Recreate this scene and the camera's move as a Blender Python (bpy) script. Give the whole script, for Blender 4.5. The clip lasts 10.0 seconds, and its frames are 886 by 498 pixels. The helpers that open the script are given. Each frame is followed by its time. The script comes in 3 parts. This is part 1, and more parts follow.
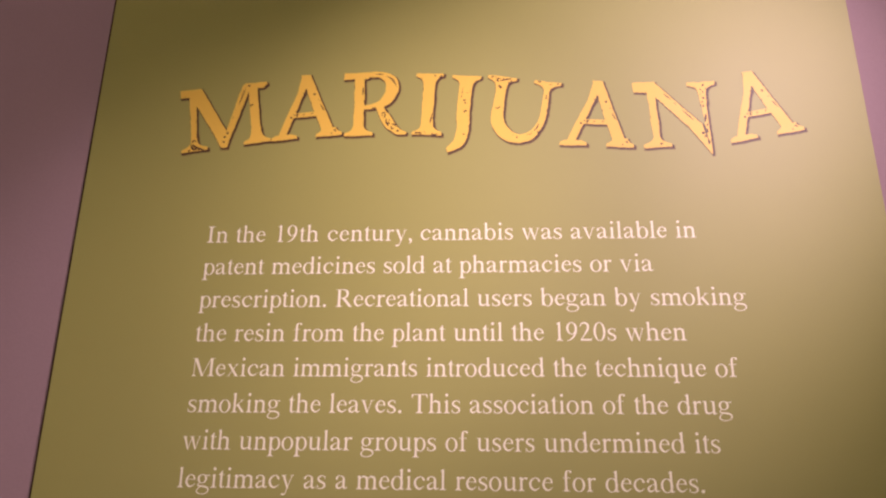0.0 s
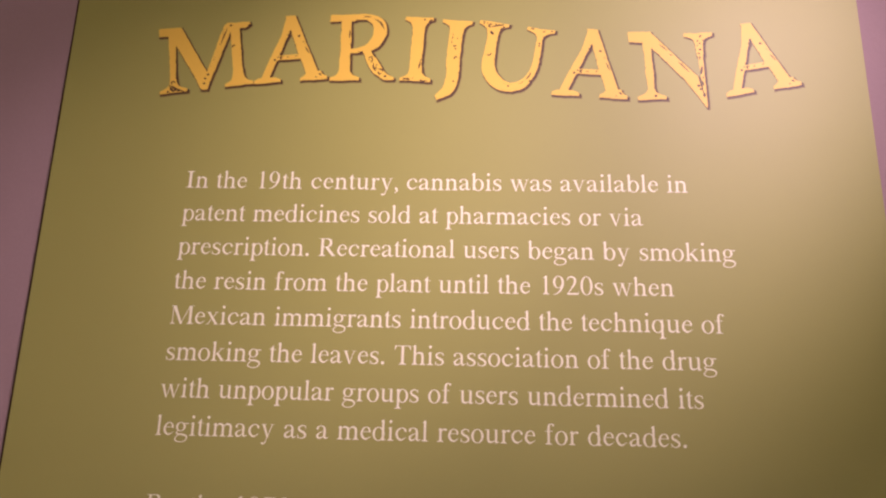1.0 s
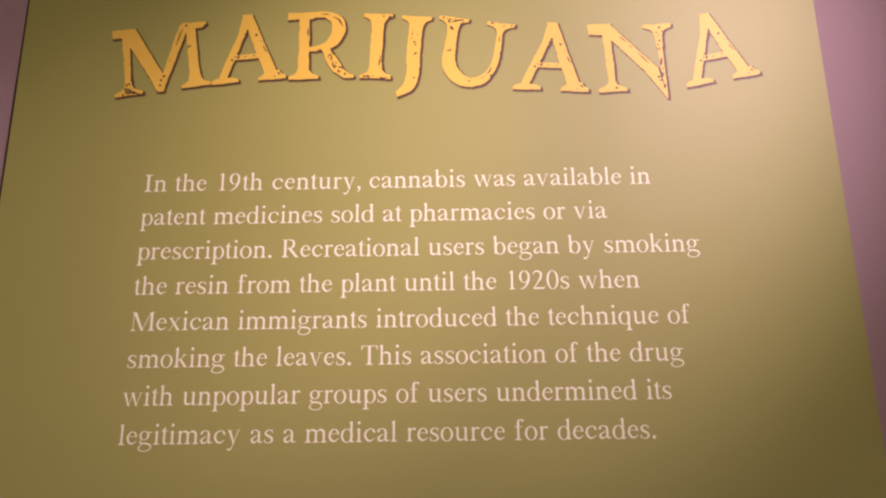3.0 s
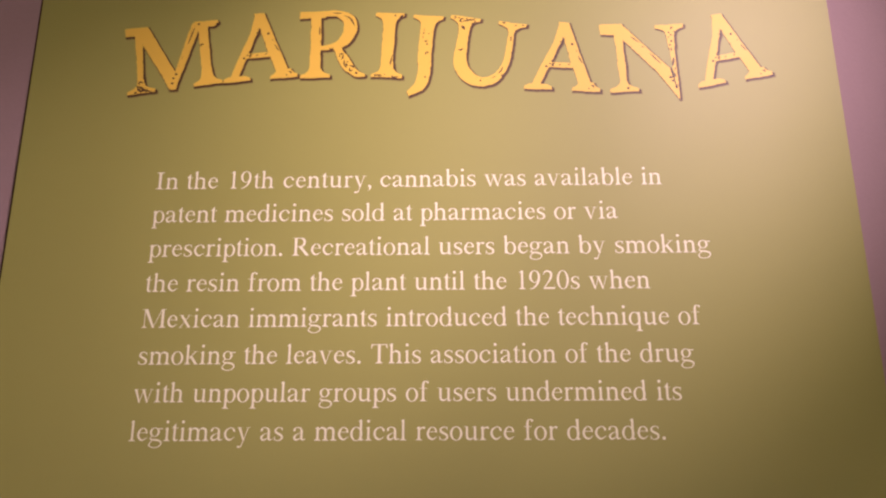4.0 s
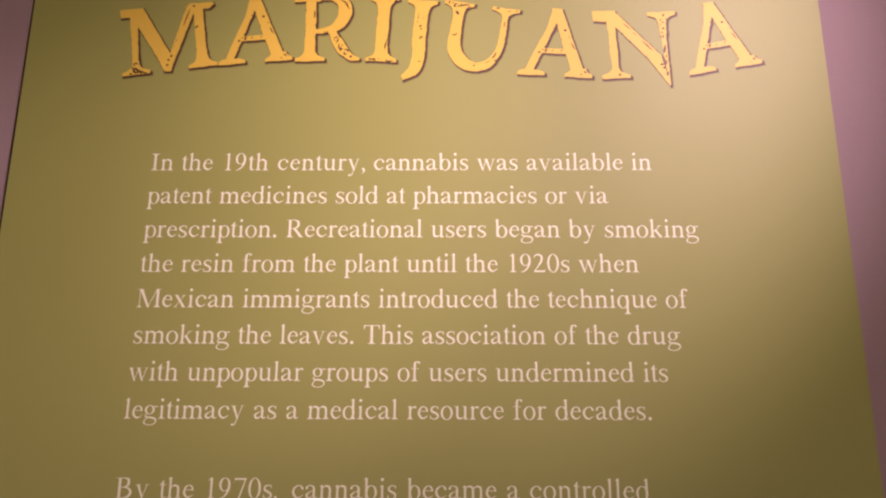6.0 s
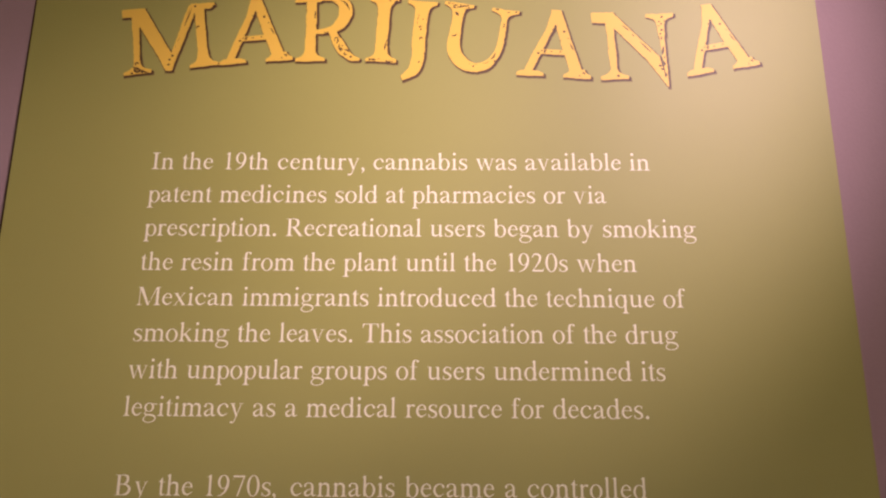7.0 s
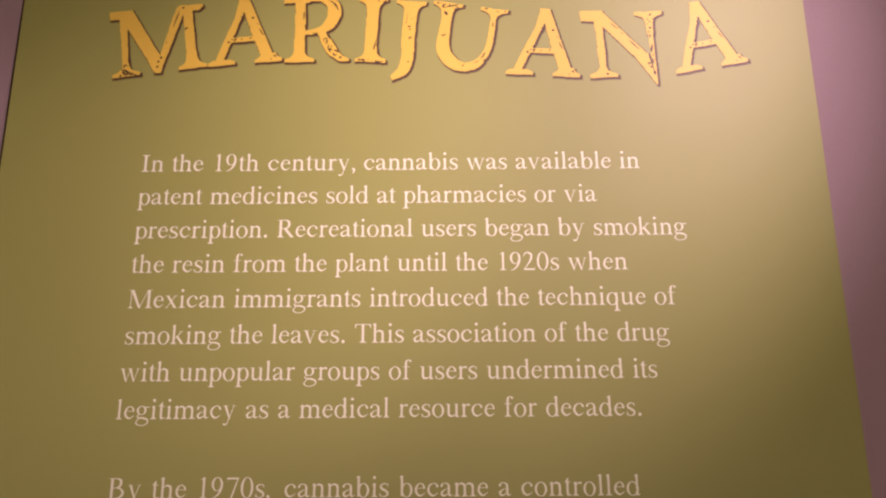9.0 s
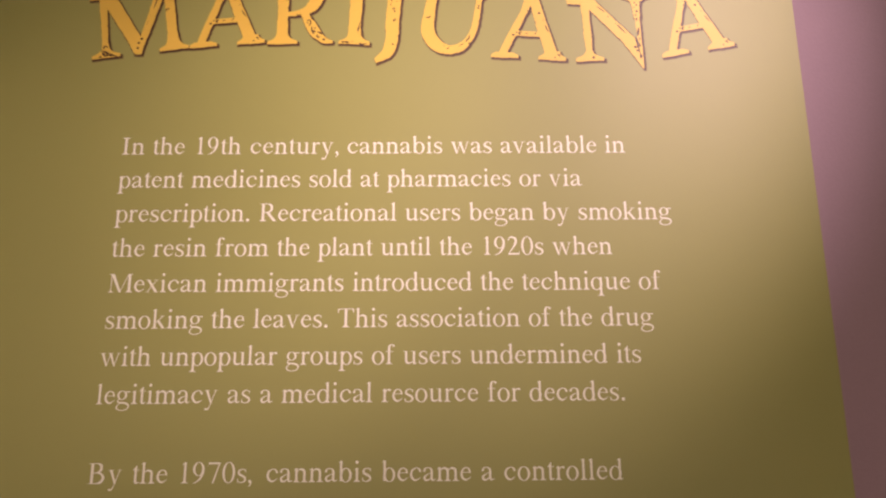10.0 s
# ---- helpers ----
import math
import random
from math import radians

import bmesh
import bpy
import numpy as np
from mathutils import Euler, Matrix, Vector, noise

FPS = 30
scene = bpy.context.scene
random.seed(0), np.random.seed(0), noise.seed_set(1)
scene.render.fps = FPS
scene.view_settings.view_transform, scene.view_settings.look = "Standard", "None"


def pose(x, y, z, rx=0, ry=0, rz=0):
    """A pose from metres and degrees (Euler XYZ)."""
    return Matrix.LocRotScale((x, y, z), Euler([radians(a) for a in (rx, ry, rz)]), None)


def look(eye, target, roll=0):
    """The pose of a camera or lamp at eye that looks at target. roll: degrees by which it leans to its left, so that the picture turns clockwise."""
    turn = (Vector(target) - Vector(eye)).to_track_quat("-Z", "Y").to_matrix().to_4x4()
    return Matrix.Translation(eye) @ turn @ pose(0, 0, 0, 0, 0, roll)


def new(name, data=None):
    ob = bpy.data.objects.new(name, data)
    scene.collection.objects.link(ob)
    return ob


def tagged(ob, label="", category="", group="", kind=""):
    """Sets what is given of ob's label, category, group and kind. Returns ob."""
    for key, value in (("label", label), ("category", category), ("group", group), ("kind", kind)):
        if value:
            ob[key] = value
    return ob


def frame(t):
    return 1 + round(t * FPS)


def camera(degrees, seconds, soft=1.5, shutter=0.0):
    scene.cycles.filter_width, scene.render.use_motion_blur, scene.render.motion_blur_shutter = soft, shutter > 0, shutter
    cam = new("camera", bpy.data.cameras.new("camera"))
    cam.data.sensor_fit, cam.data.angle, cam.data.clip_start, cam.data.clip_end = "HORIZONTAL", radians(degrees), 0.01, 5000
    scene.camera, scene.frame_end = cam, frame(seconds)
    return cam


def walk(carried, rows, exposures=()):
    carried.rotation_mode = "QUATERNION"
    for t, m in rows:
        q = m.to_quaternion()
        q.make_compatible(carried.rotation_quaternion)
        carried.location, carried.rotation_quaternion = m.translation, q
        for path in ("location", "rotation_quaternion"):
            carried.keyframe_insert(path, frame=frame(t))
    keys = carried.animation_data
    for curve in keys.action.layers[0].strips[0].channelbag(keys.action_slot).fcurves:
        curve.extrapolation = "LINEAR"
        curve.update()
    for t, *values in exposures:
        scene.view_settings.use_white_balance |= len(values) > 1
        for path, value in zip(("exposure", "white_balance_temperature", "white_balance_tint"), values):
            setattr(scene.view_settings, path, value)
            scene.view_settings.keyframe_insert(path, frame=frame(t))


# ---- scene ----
LENS = 63.38
cam = camera(LENS, 10.0, soft=2.2, shutter=0.5)
BASE = 1.90  # height of the first text line above the floor
# seconds, eye x, y, z (z from the first text line), yaw to the left, pitch up, roll
ROWS = [
    (0.0, 0.0279, -1.0198, -0.3388, 3.675, 17.642, 0.558),
    (0.2, 0.0253, -1.0187, -0.3367, 3.290, 16.926, 0.343),
    (0.5, 0.0245, -1.0105, -0.3317, 2.035, 15.358, 0.795),
    (0.7, 0.0254, -1.0011, -0.3392, 2.075, 14.608, 0.922),
    (1.0, 0.0260, -0.9943, -0.3448, 2.431, 14.432, 1.381),
    (1.2, 0.0253, -0.9940, -0.3481, 1.941, 14.760, 1.240),
    (1.5, 0.0302, -0.9955, -0.3472, 1.727, 15.017, 0.598),
    (2.0, 0.0287, -0.9923, -0.3449, 1.713, 14.449, -0.074),
    (2.5, 0.0402, -0.9854, -0.3487, 0.680, 14.676, -0.671),
    (2.7, 0.0455, -0.9849, -0.3459, 0.560, 14.577, -0.825),
    (3.8, 0.0393, -0.9840, -0.3458, 0.995, 14.313, -0.136),
    (4.0, 0.0390, -0.9848, -0.3470, 1.147, 14.431, -0.199),
    (4.5, 0.0389, -0.9938, -0.3454, 1.197, 14.498, -0.241),
    (5.0, 0.0387, -1.0004, -0.3451, 1.159, 14.690, -0.470),
    (5.3, 0.0393, -1.0002, -0.3467, 0.827, 14.190, -0.487),
    (5.5, 0.0459, -1.0010, -0.3510, 0.515, 13.790, -0.485),
    (6.0, 0.0401, -0.9966, -0.3566, 0.565, 13.428, 0.161),
    (6.2, 0.0434, -0.9993, -0.3546, 0.199, 13.727, -0.168),
    (7.3, 0.0399, -1.0000, -0.3671, 0.621, 13.666, 0.463),
    (7.5, 0.0392, -0.9980, -0.3679, 0.760, 13.410, 0.033),
    (8.0, 0.0405, -1.0054, -0.3639, -0.248, 13.448, -0.229),
    (8.5, 0.0420, -1.0062, -0.3646, -0.196, 13.544, -0.545),
    (9.0, 0.0450, -1.0012, -0.3631, 0.045, 13.620, -0.416),
    (9.3, 0.0423, -0.9956, -0.3639, 0.384, 13.406, -0.175),
    (9.5, 0.0412, -0.9938, -0.3677, 0.174, 13.394, -0.201),
    (9.8, 0.0518, -0.9930, -0.3695, -0.319, 12.986, -0.240),
    (10.0, 0.0569, -0.9930, -0.3686, -0.580, 12.771, -0.438),
]


def eye_pose(x, y, z, yaw, pitch, roll):
    a, p = radians(yaw), radians(pitch)
    eye = Vector((x, y, BASE + z))
    ahead = Vector((-math.sin(a) * math.cos(p), math.cos(a) * math.cos(p), math.sin(p)))
    return look(eye, eye + ahead, roll)


walk(cam, [(t, eye_pose(*row)) for t, *row in ROWS],
     ((0.0, 0.0, 6340, 14), (2.7, 0.0, 6380, 13), (3.8, 0.0, 6480, 10), (10.0, 0.0, 6520, 10)))

# ---- light: warm spotlights out of view, all but the first added as fill ----
world = bpy.data.worlds.new("world")
scene.world = world
world.use_nodes = True
world.node_tree.nodes["Background"].inputs["Color"].default_value = (0.9, 0.75, 0.7, 1)
world.node_tree.nodes["Background"].inputs["Strength"].default_value = 0.02

SPOT_Y, SPOT_Z = -1.73, 3.09


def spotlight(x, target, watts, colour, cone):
    lamp = bpy.data.lights.new("unseen_spotlight", "SPOT")
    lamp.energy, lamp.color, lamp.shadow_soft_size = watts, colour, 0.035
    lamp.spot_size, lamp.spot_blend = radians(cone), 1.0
    new("unseen_spotlight", lamp).matrix_world = look((x, SPOT_Y, SPOT_Z), target)


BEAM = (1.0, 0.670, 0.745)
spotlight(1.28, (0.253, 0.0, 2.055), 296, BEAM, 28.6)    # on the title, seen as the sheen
spotlight(1.20, (-0.29, 0.0, 1.835), 163, BEAM, 21.5)   # unseen, added to brighten the text
for x in (-1.2, 0.9):    # unseen fill, added: turned to the opposite wall, whose glow fills the room
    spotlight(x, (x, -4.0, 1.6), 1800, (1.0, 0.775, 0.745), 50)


# ---- materials ----
def material(name, colour, rough, spec=0.5, mottling=0.06, scale=3.0, bump=0.0, bump_scale=300.0, grain=0.03):
    """A paint or print: its colour, broad mottling, fine grain and a fine relief."""
    mat = bpy.data.materials.new(name)
    mat.use_nodes = True
    nodes, links = mat.node_tree.nodes, mat.node_tree.links
    bsdf = nodes["Principled BSDF"]
    place = nodes.new("ShaderNodeTexCoord")
    broad, fine = nodes.new("ShaderNodeTexNoise"), nodes.new("ShaderNodeTexNoise")
    broad.inputs["Scale"].default_value, broad.inputs["Detail"].default_value = scale, 4
    fine.inputs["Scale"].default_value, fine.inputs["Detail"].default_value = bump_scale, 3
    for tex in (broad, fine):
        links.new(place.outputs["Object"], tex.inputs["Vector"])
    spread = nodes.new("ShaderNodeMapRange")
    spread.inputs["To Min"].default_value, spread.inputs["To Max"].default_value = 1 - mottling, 1 + mottling
    links.new(broad.outputs["Fac"], spread.inputs["Value"])
    speckle = nodes.new("ShaderNodeMapRange")
    speckle.inputs["To Min"].default_value, speckle.inputs["To Max"].default_value = 1 - grain, 1 + grain
    links.new(fine.outputs["Fac"], speckle.inputs["Value"])
    both = nodes.new("ShaderNodeMath")
    both.operation = "MULTIPLY"
    links.new(spread.outputs[0], both.inputs[0])
    links.new(speckle.outputs[0], both.inputs[1])
    tint = nodes.new("ShaderNodeVectorMath")
    tint.operation = "SCALE"
    tint.inputs[0].default_value = colour
    links.new(both.outputs[0], tint.inputs["Scale"])
    links.new(tint.outputs["Vector"], bsdf.inputs["Base Color"])
    worn = nodes.new("ShaderNodeMapRange")
    worn.inputs["To Min"].default_value, worn.inputs["To Max"].default_value = rough - 0.04, rough + 0.04
    links.new(broad.outputs["Fac"], worn.inputs["Value"])
    links.new(worn.outputs[0], bsdf.inputs["Roughness"])
    bsdf.inputs["Specular IOR Level"].default_value = spec
    if bump:
        relief = nodes.new("ShaderNodeBump")
        relief.inputs["Strength"].default_value, relief.inputs["Distance"].default_value = bump, 0.0006
        links.new(fine.outputs["Fac"], relief.inputs["Height"])
        links.new(relief.outputs["Normal"], bsdf.inputs["Normal"])
    return mat


GLOSS = 0.557
OLIVE = material("olive_laminate_print", (0.290, 0.310, 0.073), GLOSS, 0.80, 0.05, 2.2, 0.10, 900)
# near-black stand-in for the shadow beside the board
BOARD_SHADE = material("board_shade", (0.03, 0.014, 0.009), 0.8, 0.3)
PALE = material("pale_print", (0.81, 0.835, 0.66), GLOSS, 0.80, 0.02, 6.0, 0.06, 900)
GOLD = material("gold_print", (0.725, 0.515, 0.06), GLOSS, 0.80, 0.05, 25.0, 0.06, 900)
# the title's printed drop shadow and its soft rim; brown shows through the scuffs
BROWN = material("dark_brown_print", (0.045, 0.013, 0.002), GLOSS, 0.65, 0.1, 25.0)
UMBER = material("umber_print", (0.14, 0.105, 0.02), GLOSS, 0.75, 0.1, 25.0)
MAUVE = material("mauve_wall_paint", (0.334, 0.248, 0.282), 0.75, 0.35, 0.07, 1.6, 0.35, 260, 0.05)
CREAM = material("cream_wall_paint", (0.66, 0.60, 0.52), 0.75, 0.35, 0.06, 1.6, 0.35, 260, 0.05)
CEILING = material("grey_ceiling_paint", (0.30, 0.28, 0.28), 0.85, 0.3, 0.06, 2.0, 0.2, 200)
CARPET = material("dark_grey_carpet", (0.08, 0.075, 0.075), 0.95, 0.2, 0.2, 5.0, 0.8, 500, 0.3)


# ---- mesh helpers ----
def mesh_object(name, verts, faces, mat, parent=None, label=""):
    me = bpy.data.meshes.new(name)
    me.from_pydata([tuple(v) for v in verts], [], faces)
    me.materials.append(mat)
    me.update()
    ob = new(name, me)
    ob.parent = parent
    return tagged(ob, label)


def part(name, bm, mat, parent=None, label=""):
    me = bpy.data.meshes.new(name)
    bm.to_mesh(me)
    bm.free()
    me.materials.append(mat)
    ob = new(name, me)
    ob.parent = parent
    return tagged(ob, label)


def block(x0, x1, y0, y1, z0, z1, bevel=0.0):
    bm = bmesh.new()
    bmesh.ops.create_cube(bm, size=1)
    for v in bm.verts:
        v.co = Vector(((x0 + x1) / 2 + v.co.x * (x1 - x0), (y0 + y1) / 2 + v.co.y * (y1 - y0), (z0 + z1) / 2 + v.co.z * (z1 - z0)))
    if bevel:
        bmesh.ops.bevel(bm, geom=bm.edges[:], offset=bevel, segments=2, affect="EDGES")
    return bm


# ---- the gallery: walls, floor and ceiling ----
WALL_Y = 0.0094
ROOM_L, ROOM_R, ROOM_BACK, ROOM_TOP = -2.6, 2.6, -4.0, 3.9


def setting(name, bm, mat, label, category):
    return tagged(part(name, bm, mat), label, category, kind="structure")


setting("wall_north", block(ROOM_L, ROOM_R, WALL_Y, 0.16, 0, ROOM_TOP), MAUVE, "mauve painted gallery wall behind the olive board", "wall")
# these three are out of view; cream was chosen to bounce more fill light
setting("wall_south", block(ROOM_L, ROOM_R, ROOM_BACK - 0.15, ROOM_BACK, 0, ROOM_TOP), CREAM, "plain cream wall, unseen, added to close the room and bounce light", "wall")
setting("wall_west", block(ROOM_L - 0.15, ROOM_L, ROOM_BACK - 0.15, 0.16, 0, ROOM_TOP), CREAM, "plain cream wall, unseen, added to close the room and bounce light", "wall")
setting("wall_east", block(ROOM_R, ROOM_R + 0.15, ROOM_BACK - 0.15, 0.16, 0, ROOM_TOP), CREAM, "plain cream wall, unseen, added to close the room and bounce light", "wall")
setting("floor", block(ROOM_L - 0.15, ROOM_R + 0.15, ROOM_BACK - 0.15, 0.16, -0.1, 0), CARPET, "dark grey carpeted gallery floor", "floor")
setting("ceiling", block(ROOM_L - 0.15, ROOM_R + 0.15, ROOM_BACK - 0.15, 0.16, ROOM_TOP, ROOM_TOP + 0.1), CEILING, "grey painted gallery ceiling", "ceiling")


# ---- lettering: shapes drawn as distance fields and traced into meshes ----
class Glyph:
    """A letter on a grid; every stroke joins the shape, every cut takes away. Negative is inside."""

    def __init__(self, x0, x1, y0, y1, step):
        self.x0, self.y0, self.step = x0, y0, step
        self.X, self.Y = np.meshgrid(np.arange(x0, x1 + step, step), np.arange(y0, y1 + step, step))
        self.F = np.full(self.X.shape, 9.0)

    def add(self, d):
        self.F = np.minimum(self.F, d)

    def cut(self, d):
        self.F = np.maximum(self.F, -d)

    def box_field(self, x0, y0, x1, y1):
        return np.maximum(abs(self.X - (x0 + x1) / 2) - (x1 - x0) / 2, abs(self.Y - (y0 + y1) / 2) - (y1 - y0) / 2)

    def box(self, x0, y0, x1, y1):
        self.add(self.box_field(x0, y0, x1, y1))

    def slant(self, xa, ya, xb, yb, wa, wb=None):
        """A straight stroke between two heights, cut level, with its middle and level width at each end."""
        wb = wa if wb is None else wb
        k = (self.Y - ya) / (yb - ya)
        lean = 1 / math.hypot(1, (xb - xa) / (yb - ya))
        side = (abs(self.X - xa - k * (xb - xa)) - (wa + k * (wb - wa)) / 2) * lean
        lo, hi = min(ya, yb), max(ya, yb)
        self.add(np.maximum(side, abs(self.Y - (lo + hi) / 2) - (hi - lo) / 2))

    def stem(self, cx, y0, y1, w, foot=0.0, head=0.0, slab=0.022, soft=0.018):
        """An upright stroke with bracketed slab serifs that reach foot and head to either side."""
        half = np.full(self.Y.shape, w / 2)
        if foot:
            half = half + (foot - w / 2) * np.exp(-np.maximum(self.Y - y0 - slab, 0) / soft)
        if head:
            half = half + (head - w / 2) * np.exp(-np.maximum(y1 - slab - self.Y, 0) / soft)
        side = (abs(self.X - cx) - half) * 0.8
        self.add(np.maximum(side, abs(self.Y - (y0 + y1) / 2) - (y1 - y0) / 2))

    def ring(self, cx, cy, rx, ry, tx, ty):
        def oval(a, b):
            r = np.sqrt(((self.X - cx) / a) ** 2 + ((self.Y - cy) / b) ** 2) + 1e-9
            g = np.sqrt(((self.X - cx) / a**2) ** 2 + ((self.Y - cy) / b**2) ** 2) + 1e-9
            return r * (r - 1) / g
        self.add(np.maximum(oval(rx, ry), -oval(rx - tx, ry - ty)))

    def brush_field(self, pts, widths, n=14):
        p = [Vector(q) for q in pts]
        p = [2 * p[0] - p[1], *p, 2 * p[-1] - p[-2]]
        d = np.full(self.X.shape, 9.0)
        for i in range(1, len(p) - 2):
            for j in range(n + (i == len(p) - 3)):
                t = j / n
                a, b, c, e = p[i - 1], p[i], p[i + 1], p[i + 2]
                q = 0.5 * (2 * b + (c - a) * t + (2 * a - 5 * b + 4 * c - e) * t * t + (3 * b - a - 3 * c + e) * t**3)
                r = (widths[i - 1] * (1 - t) + widths[i] * t) / 2
                d = np.minimum(d, np.hypot(self.X - q.x, self.Y - q.y) - r)
        return d

    def brush(self, pts, widths, n=14):
        self.add(self.brush_field(pts, widths, n))

    def ball(self, x, y, r):
        self.add(np.hypot(self.X - x, self.Y - y) - r)

    def wedge(self, *corners):
        """A convex patch, corners counter-clockwise."""
        d = np.full(self.X.shape, -9.0)
        for (ax, ay), (bx, by) in zip(corners, corners[1:] + corners[:1]):
            n = math.hypot(bx - ax, by - ay)
            d = np.maximum(d, ((self.X - ax) * (by - ay) - (self.Y - ay) * (bx - ax)) / n)
        self.add(d)

    def trace(self, grow=0.0):
        """Corner points (x, y) and faces of the inside, row by row; whole cells are joined into runs."""
        F, s = self.F - grow, self.step
        inside = F < 0
        count = inside[:-1, :-1].astype(int) + inside[1:, :-1] + inside[:-1, 1:] + inside[1:, 1:]
        verts, faces = [], []

        def face(pts):
            faces.append(tuple(range(len(verts), len(verts) + len(pts))))
            verts.extend(pts)

        for r in range(count.shape[0]):
            y = self.y0 + r * s
            start = None
            for c in range(count.shape[1] + 1):
                n = count[r, c] if c < count.shape[1] else 0
                if n == 4:
                    start = c if start is None else start
                    continue
                if start is not None:
                    xa, xb = self.x0 + start * s, self.x0 + c * s
                    face([(xa, y), (xb, y), (xb, y + s), (xa, y + s)])
                    start = None
                if n:
                    x = self.x0 + c * s
                    ring = [(x, y, F[r, c]), (x + s, y, F[r, c + 1]), (x + s, y + s, F[r + 1, c + 1]), (x, y + s, F[r + 1, c])]
                    pts = []
                    for (ax, ay, af), (bx, by, bf) in zip(ring, ring[1:] + ring[:1]):
                        if af < 0:
                            pts.append((ax, ay))
                        if (af < 0) != (bf < 0):
                            k = af / (af - bf)
                            pts.append((ax + k * (bx - ax), ay + k * (by - ay)))
                    if len(pts) > 2:
                        face(pts)
        return np.array(verts).reshape(-1, 2), faces


# ---- the serif text face, in ems ----
XH, ASC, DESC, CAP = 0.45, 0.683, -0.217, 0.662
SW, FOOT = 0.088, 0.118
ADVANCE = dict(zip("abcdefghiklmnopqrstuvwxy", (
    0.458, 0.506, 0.443, 0.502, 0.416, 0.335, 0.494, 0.523, 0.270, 0.511, 0.258, 0.776,
    0.515, 0.467, 0.472, 0.501, 0.348, 0.373, 0.256, 0.523, 0.504, 0.724, 0.494, 0.511)))
ADVANCE.update(dict(zip(" ,.01279IMRTB", (0.267, 0.275, 0.239, 0.480, 0.480, 0.480, 0.482, 0.480, 0.362, 0.883, 0.659, 0.596, 0.66))))


def flag(g, cx, top, w=SW):
    """The slanting serif at the head of an upright stroke."""
    g.wedge((cx - w / 2 - 0.075, top - 0.062), (cx - w / 2, top - 0.075), (cx + w / 2, top - 0.1), (cx + w / 2, top), (cx + w / 2 - 0.012, top + 0.004))


def arch(g, x0, x1):
    """The shoulder of n, m and h, from the stroke at x0 to the stroke at x1."""
    g.brush([(x0 + 0.02, 0.335), (x0 + 0.085, 0.4), (x0 + 0.15, 0.417), (x1 - 0.022, 0.38), (x1, 0.29)], [0.028, 0.045, 0.072, 0.085, SW])
    g.stem(x1, 0, 0.3, SW, FOOT)


